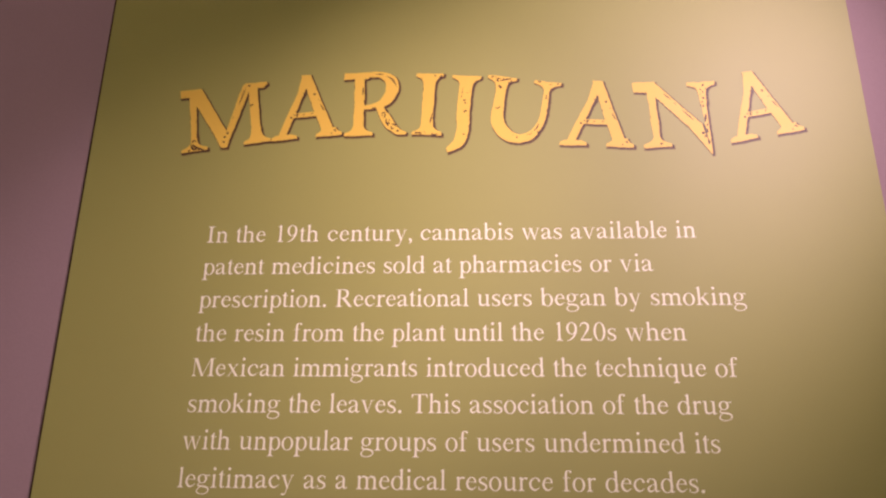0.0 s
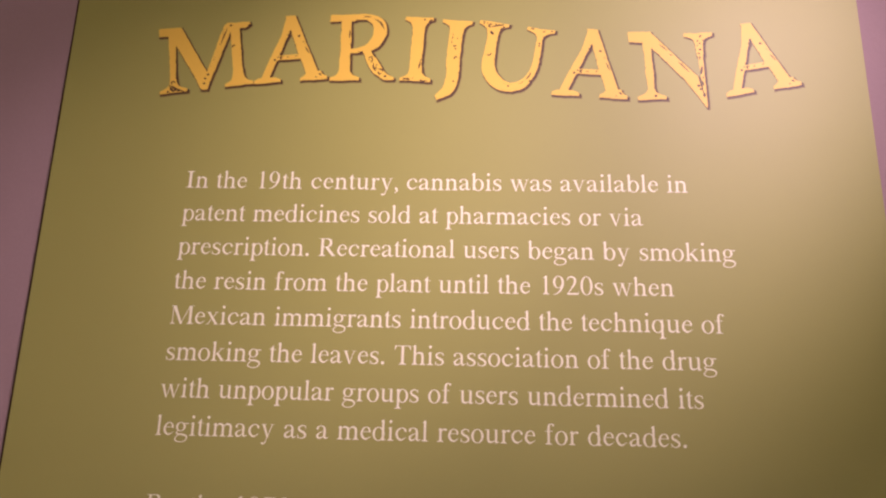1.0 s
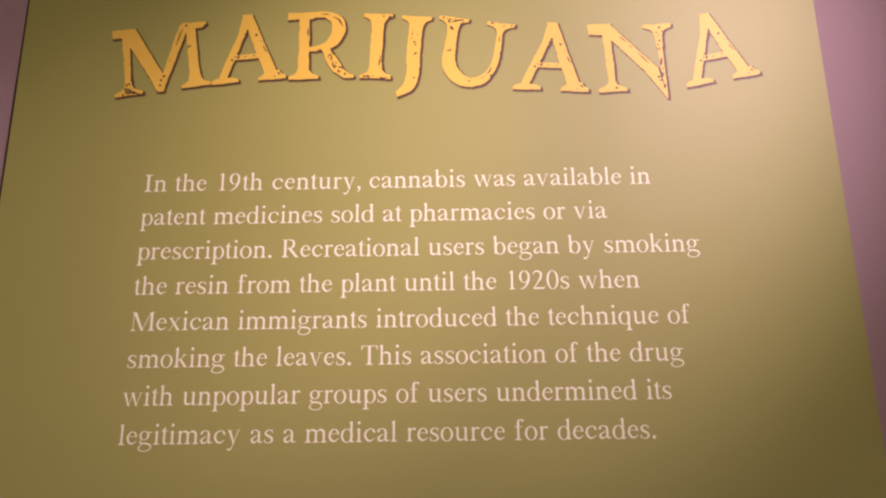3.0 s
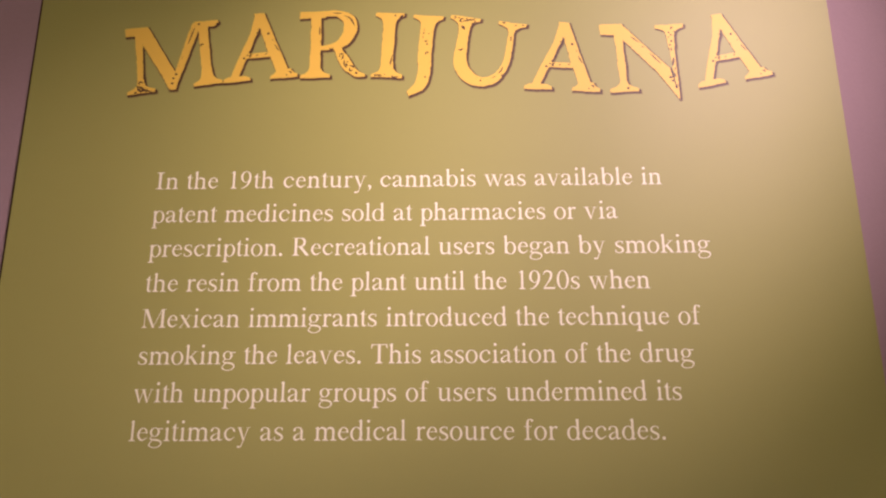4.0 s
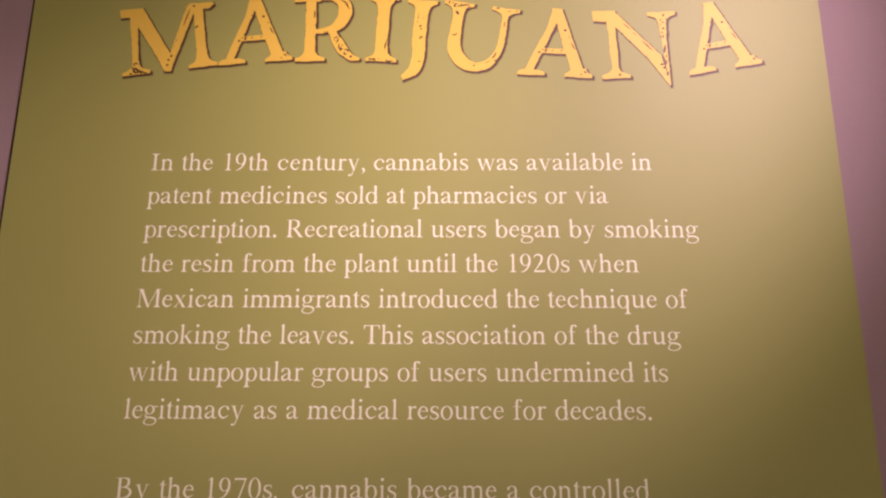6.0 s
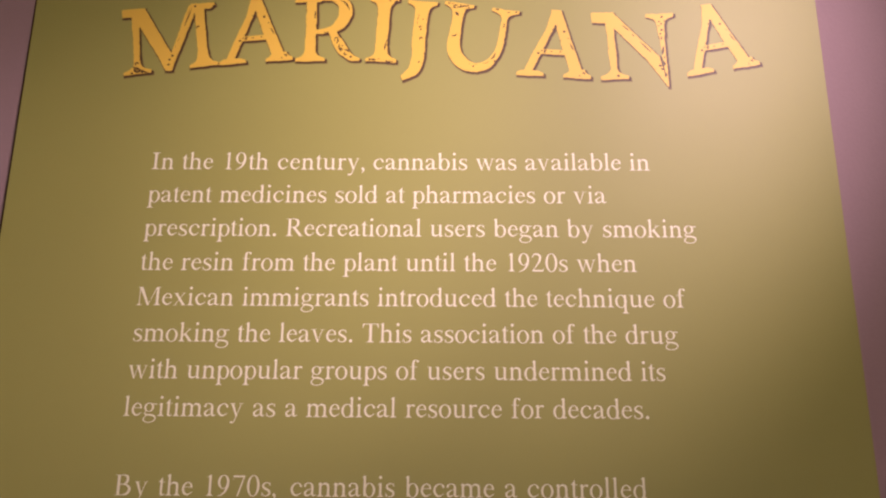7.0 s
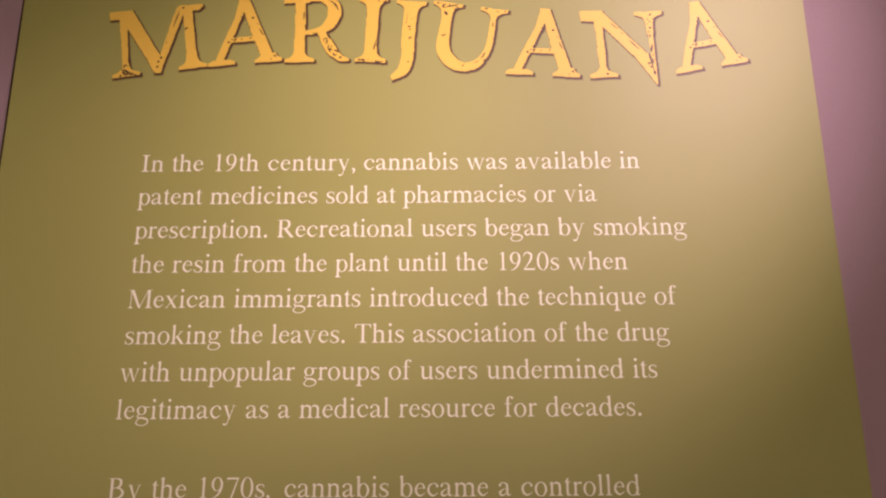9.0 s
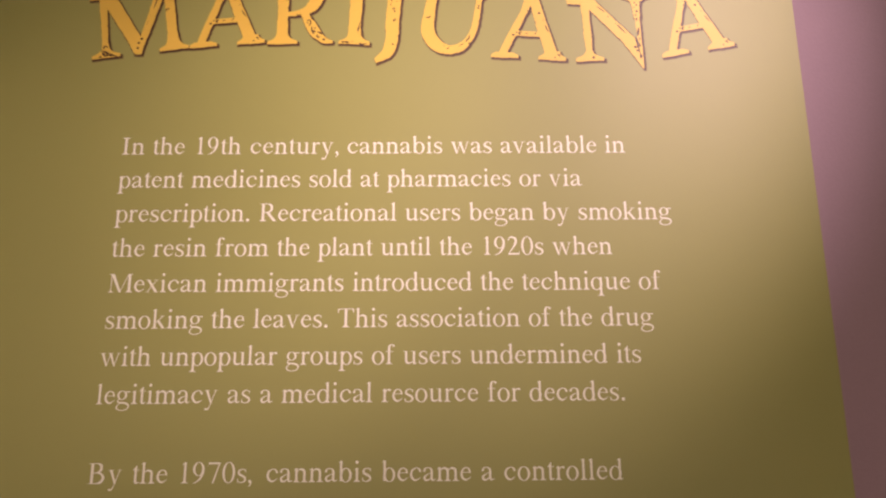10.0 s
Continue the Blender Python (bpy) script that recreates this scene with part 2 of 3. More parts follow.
def glyph(ch):
    g = Glyph(-0.06, ADVANCE[ch] + 0.12, -0.25, 0.73, 0.0125)
    if ch == "a":
        g.brush([(0.075, 0.345), (0.105, 0.41), (0.19, 0.432), (0.29, 0.395), (0.318, 0.3), (0.318, 0.1), (0.355, 0.035), (0.455, 0.065)], [0.085, 0.045, 0.034, 0.06, SW, SW, 0.06, 0.025])
        g.brush([(0.30, 0.265), (0.17, 0.215), (0.08, 0.13), (0.105, 0.045), (0.19, 0.04), (0.30, 0.105)], [0.024, 0.04, 0.08, 0.075, 0.06, 0.024])
    elif ch == "b":
        g.stem(0.115, 0.02, ASC, SW); flag(g, 0.115, ASC)
        g.ring(0.275, 0.218, 0.2, 0.236, 0.088, 0.034)
    elif ch == "c":
        g.brush([(0.375, 0.335), (0.33, 0.405), (0.24, 0.428), (0.115, 0.35), (0.075, 0.215), (0.135, 0.085), (0.245, 0.038), (0.405, 0.13)], [0.085, 0.05, 0.034, 0.07, 0.088, 0.085, 0.06, 0.022])
    elif ch == "d":
        g.stem(0.385, 0.02, ASC, SW); flag(g, 0.385, ASC)
        g.ring(0.235, 0.218, 0.208, 0.234, 0.088, 0.034)
        g.wedge((0.42, -0.008), (0.49, 0.03), (0.49, 0.052), (0.34, 0.052), (0.345, 0.0))
    elif ch == "e":
        g.box(0.09, 0.262, 0.37, 0.292)
        g.brush([(0.355, 0.28), (0.325, 0.375), (0.225, 0.43), (0.12, 0.36), (0.075, 0.215), (0.125, 0.09), (0.235, 0.038), (0.39, 0.13)], [0.07, 0.06, 0.034, 0.065, 0.088, 0.085, 0.06, 0.022])
    elif ch == "f":
        g.stem(0.145, 0, 0.58, SW, 0.125)
        g.box(0.02, 0.42, 0.29, 0.45)
        g.brush([(0.145, 0.54), (0.165, 0.63), (0.225, 0.668), (0.285, 0.66)], [SW, 0.075, 0.034, 0.04])
        g.ball(0.3, 0.632, 0.042)
    elif ch == "g":
        g.ring(0.215, 0.298, 0.172, 0.156, 0.08, 0.032)
        g.brush([(0.33, 0.405), (0.465, 0.408)], [0.04, 0.045])
        g.brush([(0.13, 0.175), (0.075, 0.1), (0.13, 0.055), (0.3, 0.04), (0.42, -0.005), (0.45, -0.09), (0.36, -0.18), (0.19, -0.203), (0.06, -0.145), (0.06, -0.07), (0.15, 0.03)], [0.03, 0.045, 0.06, 0.07, 0.066, 0.05, 0.038, 0.034, 0.05, 0.045, 0.034])
    elif ch == "h":
        g.stem(0.125, 0, ASC, SW, FOOT); flag(g, 0.125, ASC)
        arch(g, 0.125, 0.395)
    elif ch == "i":
        g.stem(0.137, 0, XH, SW, FOOT); flag(g, 0.137, XH)
        g.ball(0.137, 0.628, 0.056)
    elif ch == "k":
        g.stem(0.125, 0, ASC, SW, FOOT); flag(g, 0.125, ASC)
        g.slant(0.16, 0.2, 0.40, 0.44, 0.05)
        g.slant(0.43, 0.01, 0.225, 0.29, 0.11)
        g.box(0.285, 0.43, 0.48, 0.452); g.box(0.335, 0, 0.515, 0.022)
    elif ch == "l":
        g.stem(0.13, 0, ASC, SW, FOOT); flag(g, 0.13, ASC)
    elif ch == "m":
        g.stem(0.125, 0, XH, SW, FOOT); flag(g, 0.125, XH)
        arch(g, 0.125, 0.39); arch(g, 0.39, 0.655)
    elif ch == "n":
        g.stem(0.125, 0, XH, SW, FOOT); flag(g, 0.125, XH)
        arch(g, 0.125, 0.39)
    elif ch == "o":
        g.ring(0.234, 0.22, 0.212, 0.236, 0.088, 0.034)
    elif ch == "p":
        g.stem(0.115, DESC, XH, SW, FOOT); flag(g, 0.115, XH)
        g.ring(0.265, 0.218, 0.193, 0.236, 0.086, 0.034)
    elif ch == "q":
        g.stem(0.385, DESC, XH, SW, FOOT)
        g.ring(0.235, 0.218, 0.208, 0.236, 0.088, 0.034)
    elif ch == "r":
        g.stem(0.125, 0, XH, SW, FOOT); flag(g, 0.125, XH)
        g.brush([(0.15, 0.33), (0.21, 0.405), (0.275, 0.42)], [0.028, 0.05, 0.055])
        g.ball(0.3, 0.405, 0.043)
    elif ch == "s":
        g.brush([(0.315, 0.335), (0.28, 0.41), (0.19, 0.432), (0.09, 0.37), (0.10, 0.285), (0.19, 0.23), (0.29, 0.165), (0.3, 0.075), (0.2, 0.014), (0.095, 0.035), (0.052, 0.13)], [0.026, 0.034, 0.04, 0.066, 0.08, 0.085, 0.08, 0.07, 0.04, 0.034, 0.028])
        g.box(0.3, 0.33, 0.325, 0.445); g.box(0.04, 0.0, 0.065, 0.14)
    elif ch == "t":
        g.stem(0.12, 0.07, 0.45, SW)
        g.box(0.02, 0.42, 0.25, 0.45)
        g.wedge((0.03, 0.44), (0.164, 0.44), (0.164, 0.585), (0.145, 0.585))
        g.brush([(0.12, 0.1), (0.13, 0.045), (0.18, 0.026), (0.255, 0.06)], [SW, 0.085, 0.06, 0.022])
    elif ch == "u":
        g.stem(0.125, 0.13, XH, SW); g.box(0.015, 0.425, 0.165, XH)
        g.stem(0.395, 0.02, XH, SW); g.box(0.285, 0.425, 0.44, XH)
        g.brush([(0.125, 0.16), (0.145, 0.065), (0.225, 0.035), (0.30, 0.055), (0.375, 0.105)], [SW, 0.085, 0.07, 0.045, 0.028])
        g.wedge((0.43, -0.008), (0.5, 0.03), (0.5, 0.052), (0.35, 0.052), (0.355, 0.0))
    elif ch == "v":
        g.slant(0.262, -0.012, 0.1, XH, 0.06, 0.1); g.slant(0.245, -0.012, 0.405, XH, 0.03, 0.036)
        g.box(-0.005, 0.428, 0.215, XH); g.box(0.32, 0.428, 0.5, XH)
    elif ch == "w":
        g.slant(0.25, -0.012, 0.1, XH, 0.06, 0.1); g.slant(0.235, -0.012, 0.38, XH, 0.03, 0.036)
        g.slant(0.515, -0.012, 0.36, XH, 0.06, 0.1); g.slant(0.5, -0.012, 0.645, XH, 0.03, 0.036)
        g.box(0.01, 0.428, 0.2, XH); g.box(0.265, 0.428, 0.46, XH); g.box(0.56, 0.428, 0.72, XH)
    elif ch == "x":
        g.slant(0.405, 0, 0.1, XH, 0.105); g.slant(0.08, 0, 0.4, XH, 0.038)
        g.box(0.015, 0.428, 0.205, XH); g.box(0.305, 0.428, 0.47, XH); g.box(0.015, 0, 0.17, 0.022); g.box(0.285, 0, 0.485, 0.022)
    elif ch == "y":
        g.slant(0.27, 0.0, 0.105, XH, 0.07, 0.1)
        g.slant(0.195, -0.15, 0.41, XH, 0.036)
        g.brush([(0.21, -0.11), (0.165, -0.185), (0.085, -0.185)], [0.04, 0.045, 0.075])
        g.box(0.015, 0.428, 0.215, XH); g.box(0.325, 0.428, 0.49, XH)
    elif ch == "0":
        g.ring(0.242, 0.33, 0.215, 0.345, 0.09, 0.032)
    elif ch == "1":
        g.stem(0.26, 0, 0.675, SW, 0.125)
        g.wedge((0.115, 0.585), (0.216, 0.59), (0.304, 0.6), (0.304, 0.675), (0.27, 0.675))
    elif ch == "2":
        g.brush([(0.045, 0.52), (0.1, 0.62), (0.2, 0.645), (0.315, 0.57), (0.3, 0.4), (0.19, 0.22), (0.06, 0.04)], [0.03, 0.05, 0.064, 0.09, 0.085, 0.05, 0.034])
        g.box(0.04, 0.0, 0.42, 0.07)
        g.wedge((0.40, 0.0), (0.43, 0.0), (0.465, 0.14), (0.445, 0.14))
    elif ch == "7":
        g.box(0.05, 0.595, 0.45, 0.662)
        g.wedge((0.03, 0.5), (0.05, 0.5), (0.09, 0.662), (0.07, 0.662))
        g.slant(0.21, -0.01, 0.425, 0.64, 0.065, 0.05)
    elif ch == "9":
        g.ring(0.22, 0.45, 0.195, 0.226, 0.088, 0.032)
        g.brush([(0.37, 0.43), (0.355, 0.3), (0.275, 0.14), (0.155, 0.035), (0.045, 0.0)], [0.085, 0.085, 0.07, 0.045, 0.024])
    elif ch == "I":
        g.stem(0.175, 0, CAP, 0.104, 0.155, 0.155)
    elif ch == "M":
        g.stem(0.115, 0, CAP - 0.01, 0.036, 0.1)
        g.slant(0.435, 0.0, 0.145, CAP, 0.09, 0.13); g.slant(0.42, 0.0, 0.715, CAP, 0.03, 0.04)
        g.stem(0.745, 0, CAP, 0.104, 0.13)
        g.box(0.015, CAP - 0.024, 0.15, CAP); g.box(0.69, CAP - 0.024, 0.865, CAP)
    elif ch == "R":
        g.stem(0.15, 0, CAP, 0.104, 0.135)
        g.box(0.015, CAP - 0.024, 0.2, CAP)
        g.brush([(0.18, 0.645), (0.32, 0.645), (0.44, 0.58), (0.44, 0.42), (0.33, 0.345), (0.18, 0.337)], [0.034, 0.04, 0.095, 0.095, 0.04, 0.034])
        g.slant(0.575, 0.0, 0.3, 0.345, 0.13); g.box(0.50, 0.0, 0.655, 0.022)
    elif ch == "T":
        g.stem(0.298, 0, CAP, 0.104, 0.14)
        g.box(0.02, CAP - 0.034, 0.576, CAP)
        g.wedge((0.012, 0.5), (0.034, 0.5), (0.085, CAP - 0.02), (0.02, CAP - 0.02)); g.wedge((0.562, 0.5), (0.584, 0.5), (0.576, CAP - 0.02), (0.51, CAP - 0.02))
    elif ch == "B":
        g.stem(0.15, 0, CAP, 0.104)
        g.box(0.015, CAP - 0.024, 0.2, CAP); g.box(0.015, 0, 0.2, 0.024)
        g.brush([(0.16, 0.645), (0.32, 0.645), (0.43, 0.59), (0.43, 0.44), (0.32, 0.362), (0.16, 0.352)], [0.034, 0.04, 0.095, 0.095, 0.04, 0.034])
        g.brush([(0.3, 0.355), (0.44, 0.32), (0.525, 0.2), (0.45, 0.06), (0.3, 0.018), (0.16, 0.017)], [0.034, 0.07, 0.1, 0.09, 0.038, 0.034])
    elif ch == ",":
        g.brush([(0.075, 0.05), (0.105, 0.02), (0.095, -0.06), (0.03, -0.125)], [0.1, 0.08, 0.05, 0.022])
    elif ch == ".":
        g.ball(0.115, 0.05, 0.062)
    return g.trace(-0.004)


# ---- the exhibit board ----
BOARD_W, BOARD_H = 1.22, 2.44
panel = tagged(new("exhibit_panel"), "tall olive green museum text panel mounted on the mauve wall", "sign")
part("board", block(-BOARD_W / 2, BOARD_W / 2, 0.0, 0.0030, 0.0, BOARD_H, 0.0006), OLIVE, panel, "thin board with an olive green satin print")
# dark strip past the left edge, in place of the board's shadow on the wall
part("shade_strip", block(-BOARD_W / 2 - 0.0048, BOARD_W / 2 - 0.002, 0.0031, 0.0091, 0.0, BOARD_H - 0.002, 0.0006), BOARD_SHADE, panel, "dark sheet behind the board, its left strip standing in for shadow")

EM, PITCH, LEFT = 0.03983, 0.0508, -0.4016
TEXT = (
    "In the 19th century, cannabis was available in",
    "patent medicines sold at pharmacies or via",
    "prescription. Recreational users began by smoking",
    "the resin from the plant until the 1920s when",
    "Mexican immigrants introduced the technique of",
    "smoking the leaves. This association of the drug",
    "with unpopular groups of users undermined its",
    "legitimacy as a medical resource for decades.",
    "",
    "By the 1970s, cannabis became a controlled",
)
SHAPES = {ch: glyph(ch) for ch in sorted(set("".join(TEXT)) - {" "})}


def printed_word(word, x, z, gap=0.0):
    verts, faces, at, pen = [], [], 0, 0.0
    for ch in word:
        v, f = SHAPES[ch]
        verts.extend((EM * (pen + a), 0.0, EM * b) for a, b in v)
        faces.extend(tuple(i + at for i in q) for q in f)
        at, pen = at + len(v), pen + ADVANCE[ch] + gap
    ob = mesh_object("printed_word", verts, faces, PALE, panel, "pale pinkish white serif lettering")
    ob.location = (x, -0.00015, z)


# words nudged to fit the camera's view: their shift, letter gap and room after
SPREAD = {"19th": (0.035, 0.008, 0.067), "century,": (0.02, 0.015, 0.02), "1970s,": (0.0, 0.008, 0.06), "controlled": (0.0, 0.009, 0.0)}
for row, line in enumerate(TEXT):
    loose = {6: 0.006, 7: 0.007, 9: 0.029}.get(row, 0.0)    # lower lines loosened and shifted to fit the camera's view
    pen = {6: -0.04, 7: -0.045, 9: -0.07}.get(row, 0.0)
    for word in line.split():
        shift, gap, room = SPREAD.get(word, (0.0, 0.0, 0.0))
        printed_word(word, LEFT + EM * (pen + shift), BASE - PITCH * row - (0.001 if row == 9 else 0.0), gap)
        pen += sum(ADVANCE[ch] for ch in word) + ADVANCE[" "] + loose + room


# ---- the worn gold title: heavy slab-serif capitals, each a little turned ----
def speck(g, *spots):
    """Small round worn spots: x, y, radius."""
    for x, y, r in spots:
        g.cut(np.hypot(g.X - x, (g.Y - y) * 1.15) - 1.25 * r)


def streak(g, xa, ya, xb, yb, w=0.014, bend=0.0):
    """A thin scratch that tapers at both ends and may bend sideways."""
    n = math.hypot(xb - xa, yb - ya) or 1
    mid = ((xa + xb) / 2 - bend * (yb - ya) / n, (ya + yb) / 2 + bend * (xb - xa) / n)
    g.cut(g.brush_field([(xa, ya), mid, (xb, yb)], [w * 0.6, w * 1.15, w * 0.6], 12))


def curl(g, x, y, r, w=0.014, start=0.0):
    """A short hooked flake mark."""
    pts = [(x + r * math.cos(start + a), y + r * math.sin(start + a)) for a in (0, 1.2, 2.4, 3.6)]
    g.cut(g.brush_field(pts, [w * 0.8, w * 1.2, w * 1.2, w * 0.7], 6))


def bites(g, xa, ya, xb, yb, n, size, seed):
    """Uneven bites along a stroke's edge."""
    rnd = random.Random(seed)
    for i in range(n):
        k = (i + rnd.uniform(0.1, 0.9)) / n
        x, y, r = xa + (xb - xa) * k + rnd.uniform(-0.1, 0.7) * size, ya + (yb - ya) * k, size * rnd.uniform(0.4, 0.85)
        g.cut(np.hypot(g.X - x, (g.Y - y) / rnd.uniform(1.0, 2.6)) - r)


def flakes(g, x, y, rx, ry, n, seed, big=0.02):
    """A crackle of small flakes round a place."""
    rnd = random.Random(seed)
    for _ in range(n):
        cx, cy, a = x + rnd.gauss(0, rx), y + rnd.gauss(0, ry), rnd.uniform(0, 3.14)
        dx, dy, w = math.cos(a) * rnd.uniform(0.004, 0.022), math.sin(a) * rnd.uniform(0.004, 0.022), rnd.uniform(0.4, 1) * big
        g.cut(g.brush_field([(cx - dx, cy - dy), (cx + dx, cy + dy)], [w, w * 0.6], 4))


def roughen(g, seed):
    """Ragged, worn outlines."""
    for i, j in zip(*np.nonzero(abs(g.F) < 0.06)):
        x, y = g.X[i, j], g.Y[i, j]
        g.F[i, j] += 0.010 * noise.noise((x * 4, y * 4, seed)) + 0.012 * max(0, noise.noise((x * 10, y * 10, seed + 5)) - 0.12) + 0.005 * noise.noise((x * 26, y * 26, seed + 9))


def title_glyph(ch, seed):
    g = Glyph(-0.15, 1.45, -0.3, 1.12, 0.0095)
    serif = dict(slab=0.048, soft=0.034)
    if ch == "M":
        g.slant(0.172, 0.0, 0.17, 0.9, 0.085, 0.1); g.wedge((-0.012, 0.872), (0.26, 0.85), (0.303, 0.986), (-0.015, 0.998))
        g.stem(0.172, 0.0, 0.3, 0.085, 0.185, **serif)
        g.slant(0.565, 0.2, 0.202, 0.985, 0.2, 0.205); g.slant(0.592, -0.012, 0.558, 0.21, 0.085, 0.2)
        g.slant(0.585, 0.0, 0.975, 0.95, 0.1, 0.13)
        g.slant(1.062, 0.0, 1.05, 0.95, 0.14, 0.135); g.stem(1.062, -0.012, 0.25, 0.14, 0.195, **serif)
        g.wedge((0.945, 0.862), (1.2, 0.85), (1.27, 0.9), (1.262, 0.948), (0.94, 0.968))
    elif ch == "A":
        g.slant(0.125, 0.0, 0.43, 0.7, 0.115, 0.115); g.slant(0.428, 0.69, 0.512, 0.99, 0.117, 0.1); g.stem(0.182, 0.0, 0.08, 0.14, 0.185, **serif)
        g.slant(0.822, 0.0, 0.513, 1.0, 0.172, 0.14); g.stem(0.81, -0.008, 0.12, 0.18, 0.185, **serif)
        g.box(0.28, 0.325, 0.72, 0.395)
    elif ch == "R":
        g.stem(0.192, 0.0, 1.0, 0.145, 0.2, **serif); g.box(-0.03, 0.893, 0.32, 1.0)
        g.brush([(0.28, 0.955), (0.48, 0.952), (0.625, 0.87), (0.662, 0.71), (0.58, 0.545), (0.42, 0.458), (0.22, 0.435)], [0.09, 0.095, 0.155, 0.192, 0.16, 0.085, 0.062], 20)
        g.brush([(0.48, 0.45), (0.555, 0.29), (0.645, 0.14), (0.74, 0.05), (0.84, 0.02)], [0.11, 0.14, 0.14, 0.1, 0.05], 20)
    elif ch == "I":
        g.stem(0.21, 0.0, 0.965, 0.168, 0.205, 0.195, **serif)
    elif ch == "J":
        g.stem(0.205, 0.3, 1.012, 0.176, 0.0, 0.205, **serif)
        g.brush([(0.205, 0.4), (0.217, 0.19), (0.185, -0.01), (0.11, -0.1), (0.025, -0.165)], [0.176, 0.17, 0.155, 0.115, 0.07], 20)
    elif ch == "U":
        g.stem(0.215, 0.5, 1.01, 0.148, 0.0, 0.205, **serif); g.stem(0.852, 0.5, 1.01, 0.085, 0.0, 0.187, **serif)
        g.brush([(0.217, 0.6), (0.232, 0.33), (0.36, 0.14), (0.545, 0.08), (0.72, 0.155), (0.83, 0.36), (0.852, 0.6)], [0.148, 0.18, 0.185, 0.128, 0.115, 0.09, 0.085], 20)
    elif ch == "N":
        g.slant(0.248, 0.0, 0.238, 0.9, 0.085, 0.115); g.stem(0.246, -0.01, 0.3, 0.085, 0.185, **serif)
        g.wedge((0.0, 0.838), (0.28, 0.82), (0.31, 0.985), (-0.005, 0.99))
        g.slant(0.768, 0.3, 0.19, 0.985, 0.205, 0.205); g.slant(0.948, -0.14, 0.76, 0.32, 0.012, 0.21)
        g.slant(0.948, -0.14, 0.918, 0.94, 0.012, 0.112); g.stem(0.926, 0.6, 0.945, 0.105, 0.0, 0.187, **serif)
    if ch == "J":
        g.cut(np.maximum(g.X + 0.5 * g.Y + 0.062, g.Y + 0.02))
    roughen(g, seed)
    # outlines of the printed drop shadow and its softer rim
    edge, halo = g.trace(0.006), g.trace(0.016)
    if ch == "M":
        streak(g, 0.945, 0.885, 0.835, 0.64, 0.017); streak(g, 0.925, 0.9, 0.862, 0.755, 0.008); streak(g, 0.79, 0.545, 0.672, 0.295, 0.009)
        speck(g, (0.996, 0.919, 0.014), (0.65, 0.21, 0.015), (0.609, 0.157, 0.014), (0.59, 0.084, 0.014), (0.096, 0.022, 0.014))
        curl(g, 1.022, 0.59, 0.018, 0.014, 0.3); curl(g, 0.17, 0.145, 0.026, 0.016, 0.2); curl(g, 0.165, 0.06, 0.03, 0.022, 3.6)
        streak(g, 0.13, 0.105, 0.2, 0.03, 0.024, 0.02); streak(g, 0.205, 0.07, 0.31, 0.006, 0.018, -0.012); streak(g, 0.217, 0.018, 0.275, 0.028, 0.014)
        flakes(g, 0.17, 0.065, 0.035, 0.03, 9, 2); streak(g, 1.115, 0.55, 1.128, 0.38, 0.008)
        bites(g, 0.22, 0.6, 0.214, 0.18, 7, 0.012, 3); bites(g, 1.27, 0.88, 1.225, 0.855, 2, 0.02, 4); bites(g, 0.36, 0.86, 0.46, 0.66, 4, 0.012, 5)
    elif ch == "A":
        curl(g, 0.385, 0.362, 0.018, 0.018, 1.0); streak(g, 0.45, 0.364, 0.485, 0.37, 0.012); streak(g, 0.57, 0.36, 0.6, 0.385, 0.012)
        speck(g, (0.289, 0.336, 0.014), (0.628, 0.675, 0.015), (0.57, 0.544, 0.012), (0.848, 0.033, 0.009), (0.335, 0.375, 0.01))
        streak(g, 0.678, 0.6, 0.694, 0.555, 0.01); streak(g, 0.71, 0.5, 0.758, 0.4, 0.015); streak(g, 0.88, 0.078, 0.915, 0.05, 0.016, 0.01)
        bites(g, 0.485, 0.72, 0.366, 0.41, 6, 0.017, 7); bites(g, 0.29, 0.23, 0.25, 0.1, 3, 0.012, 8); bites(g, 0.84, 0.26, 0.91, 0.06, 4, 0.012, 9)
    elif ch == "R":
        streak(g, 0.424, 0.965, 0.54, 0.957, 0.014); streak(g, 0.58, 0.925, 0.715, 0.765, 0.017, 0.028); streak(g, 0.605, 0.88, 0.69, 0.79, 0.008, 0.02)
        streak(g, 0.246, 0.76, 0.242, 0.64, 0.016); streak(g, 0.375, 0.43, 0.432, 0.436, 0.014, -0.014); streak(g, 0.553, 0.42, 0.6, 0.34, 0.014)
        streak(g, 0.515, 0.335, 0.56, 0.352, 0.018); streak(g, 0.56, 0.34, 0.545, 0.26, 0.018, 0.012); streak(g, 0.515, 0.32, 0.53, 0.29, 0.012)
        streak(g, 0.585, 0.25, 0.575, 0.19, 0.017); streak(g, 0.575, 0.2, 0.612, 0.14, 0.02); streak(g, 0.6, 0.2, 0.635, 0.16, 0.016)
        streak(g, 0.655, 0.165, 0.715, 0.128, 0.02, 0.012); curl(g, 0.672, 0.11, 0.022, 0.016, 2.2); speck(g, (0.742, 0.056, 0.015), (0.625, 0.225, 0.01))
        bites(g, 0.272, 0.86, 0.266, 0.5, 6, 0.02, 12); bites(g, 0.27, 0.3, 0.268, 0.1, 5, 0.013, 13); bites(g, 0.33, 0.905, 0.5, 0.895, 3, 0.011, 14)
    elif ch == "I":
        speck(g, (0.284, 0.928, 0.011), (0.064, 0.03, 0.013), (0.184, 0.042, 0.008), (0.291, 0.018, 0.01)); streak(g, 0.09, 0.03, 0.14, 0.028, 0.026)
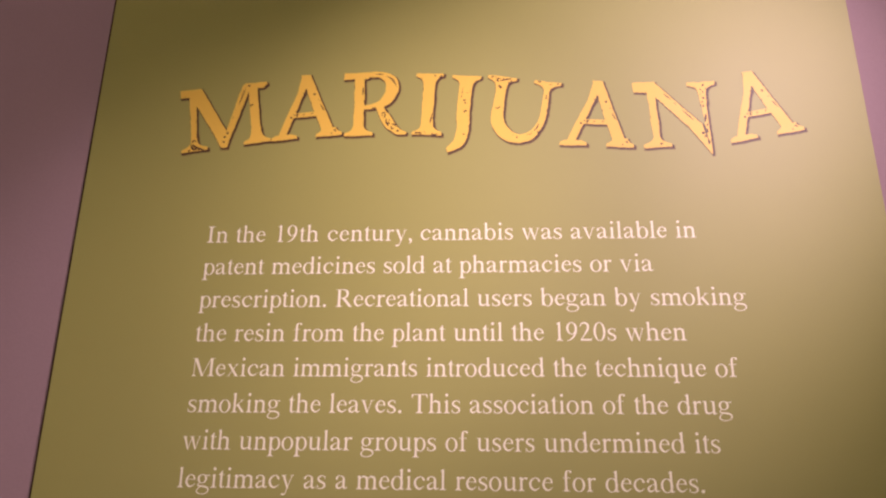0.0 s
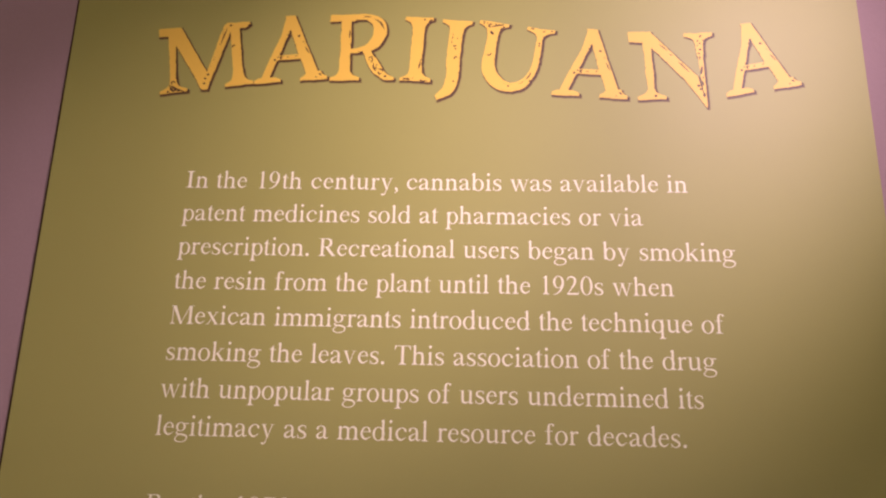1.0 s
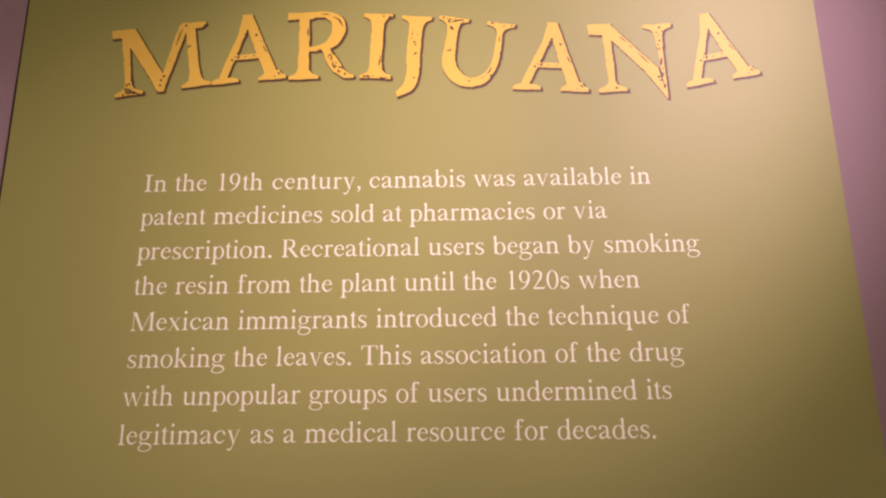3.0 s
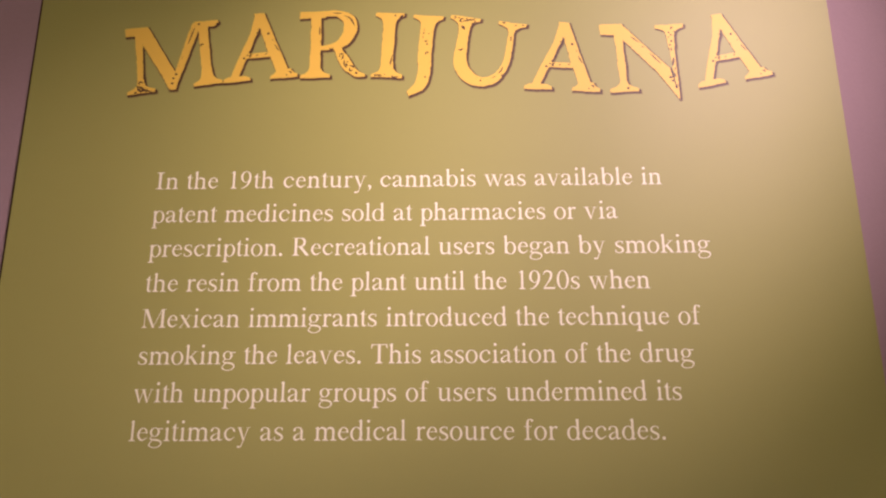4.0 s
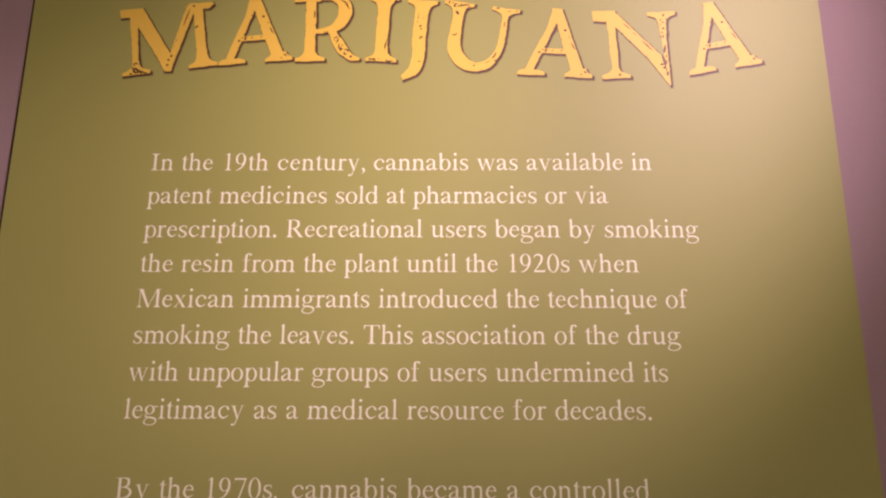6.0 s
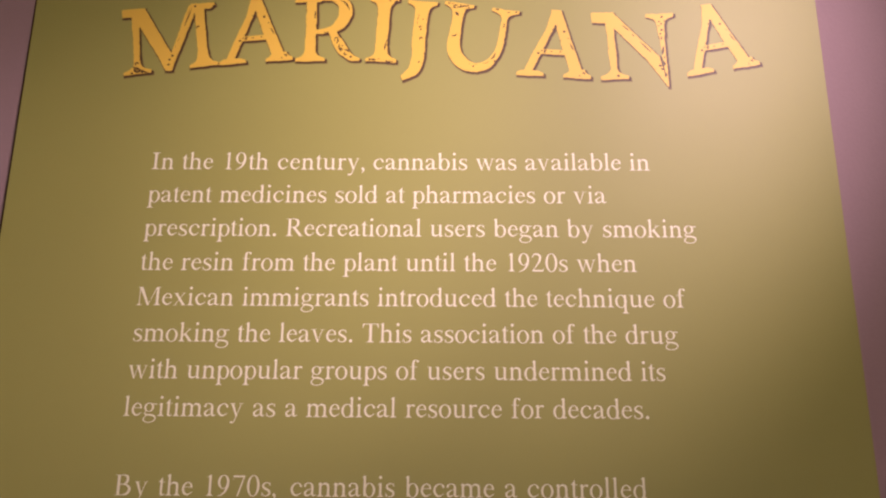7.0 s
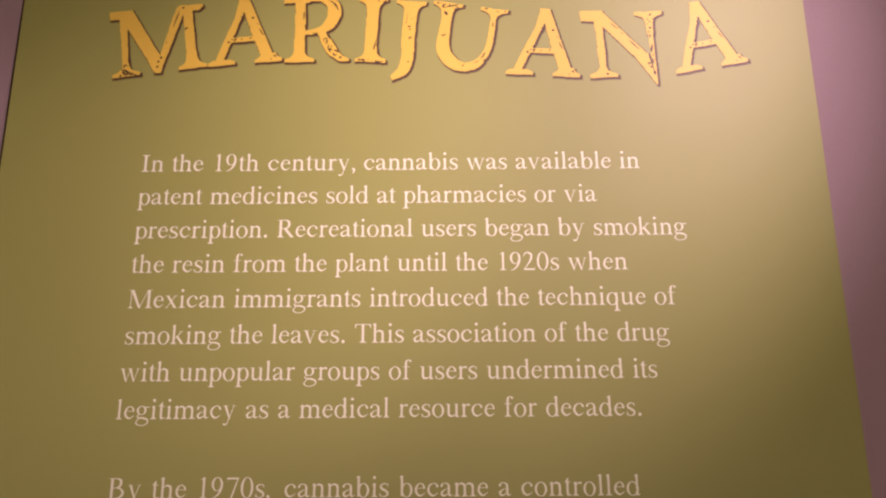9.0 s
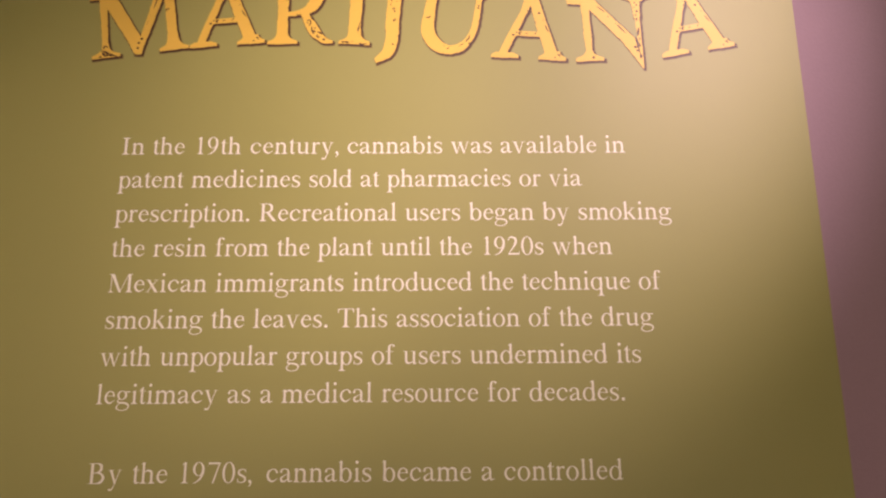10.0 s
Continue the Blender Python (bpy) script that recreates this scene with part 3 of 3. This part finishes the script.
        streak(g, 0.276, 0.34, 0.252, 0.16, 0.014); streak(g, 0.262, 0.28, 0.246, 0.2, 0.008); streak(g, 0.09, -0.004, 0.17, -0.002, 0.012); streak(g, 0.29, 0.006, 0.385, 0.014, 0.014)
        bites(g, 0.296, 0.8, 0.3, 0.1, 12, 0.013, 17); bites(g, 0.37, 0.93, 0.35, 0.885, 3, 0.022, 18)
    elif ch == "J":
        streak(g, 0.157, 0.87, 0.147, 0.6, 0.011, 0.008); streak(g, 0.17, 0.85, 0.165, 0.77, 0.007); curl(g, 0.232, 0.44, 0.02, 0.015, 0.4)
        speck(g, (0.229, 0.738, 0.008), (0.195, 0.618, 0.012), (0.215, 0.58, 0.011), (0.212, 0.625, 0.008), (0.235, 0.095, 0.011)); streak(g, 0.27, 0.8, 0.272, 0.7, 0.007)
        bites(g, 0.3, 0.4, 0.296, 0.15, 4, 0.012, 22)
    elif ch == "U":
        speck(g, (0.119, 0.982, 0.009), (0.72, 0.992, 0.009), (0.742, 0.991, 0.011), (0.995, 0.988, 0.011), (0.857, 0.782, 0.011), (0.857, 0.747, 0.011), (0.536, 0.098, 0.011), (0.807, 0.215, 0.011))
        curl(g, 0.072, 0.982, 0.014, 0.01); curl(g, 0.17, 0.95, 0.026, 0.017, 1.0); curl(g, 0.215, 0.968, 0.022, 0.015, 4.0); streak(g, 0.25, 0.955, 0.285, 0.985, 0.02); streak(g, 0.295, 0.968, 0.34, 0.996, 0.018)
        flakes(g, 0.2, 0.96, 0.07, 0.018, 7, 24, 0.015); streak(g, 0.18, 0.862, 0.218, 0.825, 0.034); streak(g, 0.18, 0.505, 0.24, 0.535, 0.018, -0.014); streak(g, 0.875, 0.965, 0.915, 0.972, 0.012)
        streak(g, 0.44, 0.134, 0.62, 0.136, 0.008, -0.012); streak(g, 0.655, 0.15, 0.745, 0.215, 0.01, -0.01); streak(g, 0.755, 0.232, 0.802, 0.335, 0.017, -0.01)
        bites(g, 0.34, 0.965, 0.3, 0.9, 3, 0.014, 25); bites(g, 0.29, 0.75, 0.3, 0.45, 5, 0.009, 26)
    elif ch == "N":
        streak(g, 0.4, 0.795, 0.5, 0.7, 0.014); streak(g, 0.53, 0.645, 0.56, 0.62, 0.012); streak(g, 0.63, 0.53, 0.765, 0.37, 0.016); streak(g, 0.66, 0.53, 0.72, 0.455, 0.007)
        speck(g, (0.913, 0.826, 0.011), (0.939, 0.791, 0.011), (0.936, 0.698, 0.014), (0.905, 0.76, 0.008), (0.914, 0.64, 0.011), (0.866, 0.17, 0.016), (0.89, 0.12, 0.014), (0.296, 0.04, 0.015), (0.96, 0.9, 0.012))
        streak(g, 0.945, 0.88, 0.958, 0.905, 0.02); streak(g, 0.925, 0.6, 0.919, 0.555, 0.017); streak(g, 0.936, 0.445, 0.917, 0.34, 0.026); streak(g, 0.905, 0.245, 0.932, 0.18, 0.03); streak(g, 0.93, 0.055, 0.926, 0.01, 0.03)
        streak(g, 0.94, 0.31, 0.935, 0.27, 0.014); bites(g, 0.985, 0.84, 0.968, 0.2, 12, 0.012, 31); bites(g, 0.296, 0.64, 0.29, 0.2, 6, 0.009, 32)
    return halo, edge, g.trace()


TITLE_H = 0.114
WORN = {ch: title_glyph(ch, 10 + n) for n, ch in enumerate("MARIJUN")}


def title_letter(ch, x, z, turn):
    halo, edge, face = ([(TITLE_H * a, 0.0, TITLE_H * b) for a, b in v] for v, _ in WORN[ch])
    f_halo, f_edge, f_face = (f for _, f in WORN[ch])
    ob = mesh_object("title_letter", face, f_face, GOLD, panel, "worn golden yellow slab-serif capital with scuffs")
    ob.location, ob.rotation_euler = (x, -0.0003, BASE + z), (0, -radians(turn), 0)
    c, s = math.cos(radians(turn)), math.sin(radians(turn))
    # drop shadow put in as print colour, offset right and down
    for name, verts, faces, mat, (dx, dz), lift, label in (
        ("drop_shadow", edge, f_edge, BROWN, (0.0020, -0.0022), 0.0001, "dark brown printed drop shadow behind the gold"),
        ("drop_shadow_rim", halo, f_halo, UMBER, (0.0021, -0.0026), 0.0002, "umber printed soft rim of the drop shadow"),
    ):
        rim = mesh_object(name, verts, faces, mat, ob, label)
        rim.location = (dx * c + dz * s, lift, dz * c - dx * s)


for ch, x, z, turn in (
    ("M", -0.4566, 0.1509, 8.1), ("A", -0.3136, 0.1691, 5.2), ("R", -0.196, 0.1754, 1.1), ("I", -0.0900, 0.1762, -2.5),
    ("J", -0.0345, 0.1667, -4.9), ("U", 0.0143, 0.1664, -8.9), ("A", 0.1416, 0.1537, -3.0), ("N", 0.2637, 0.1466, 2.0), ("A", 0.402, 0.1516, 10.6),
):
    title_letter(ch, x, z, turn)
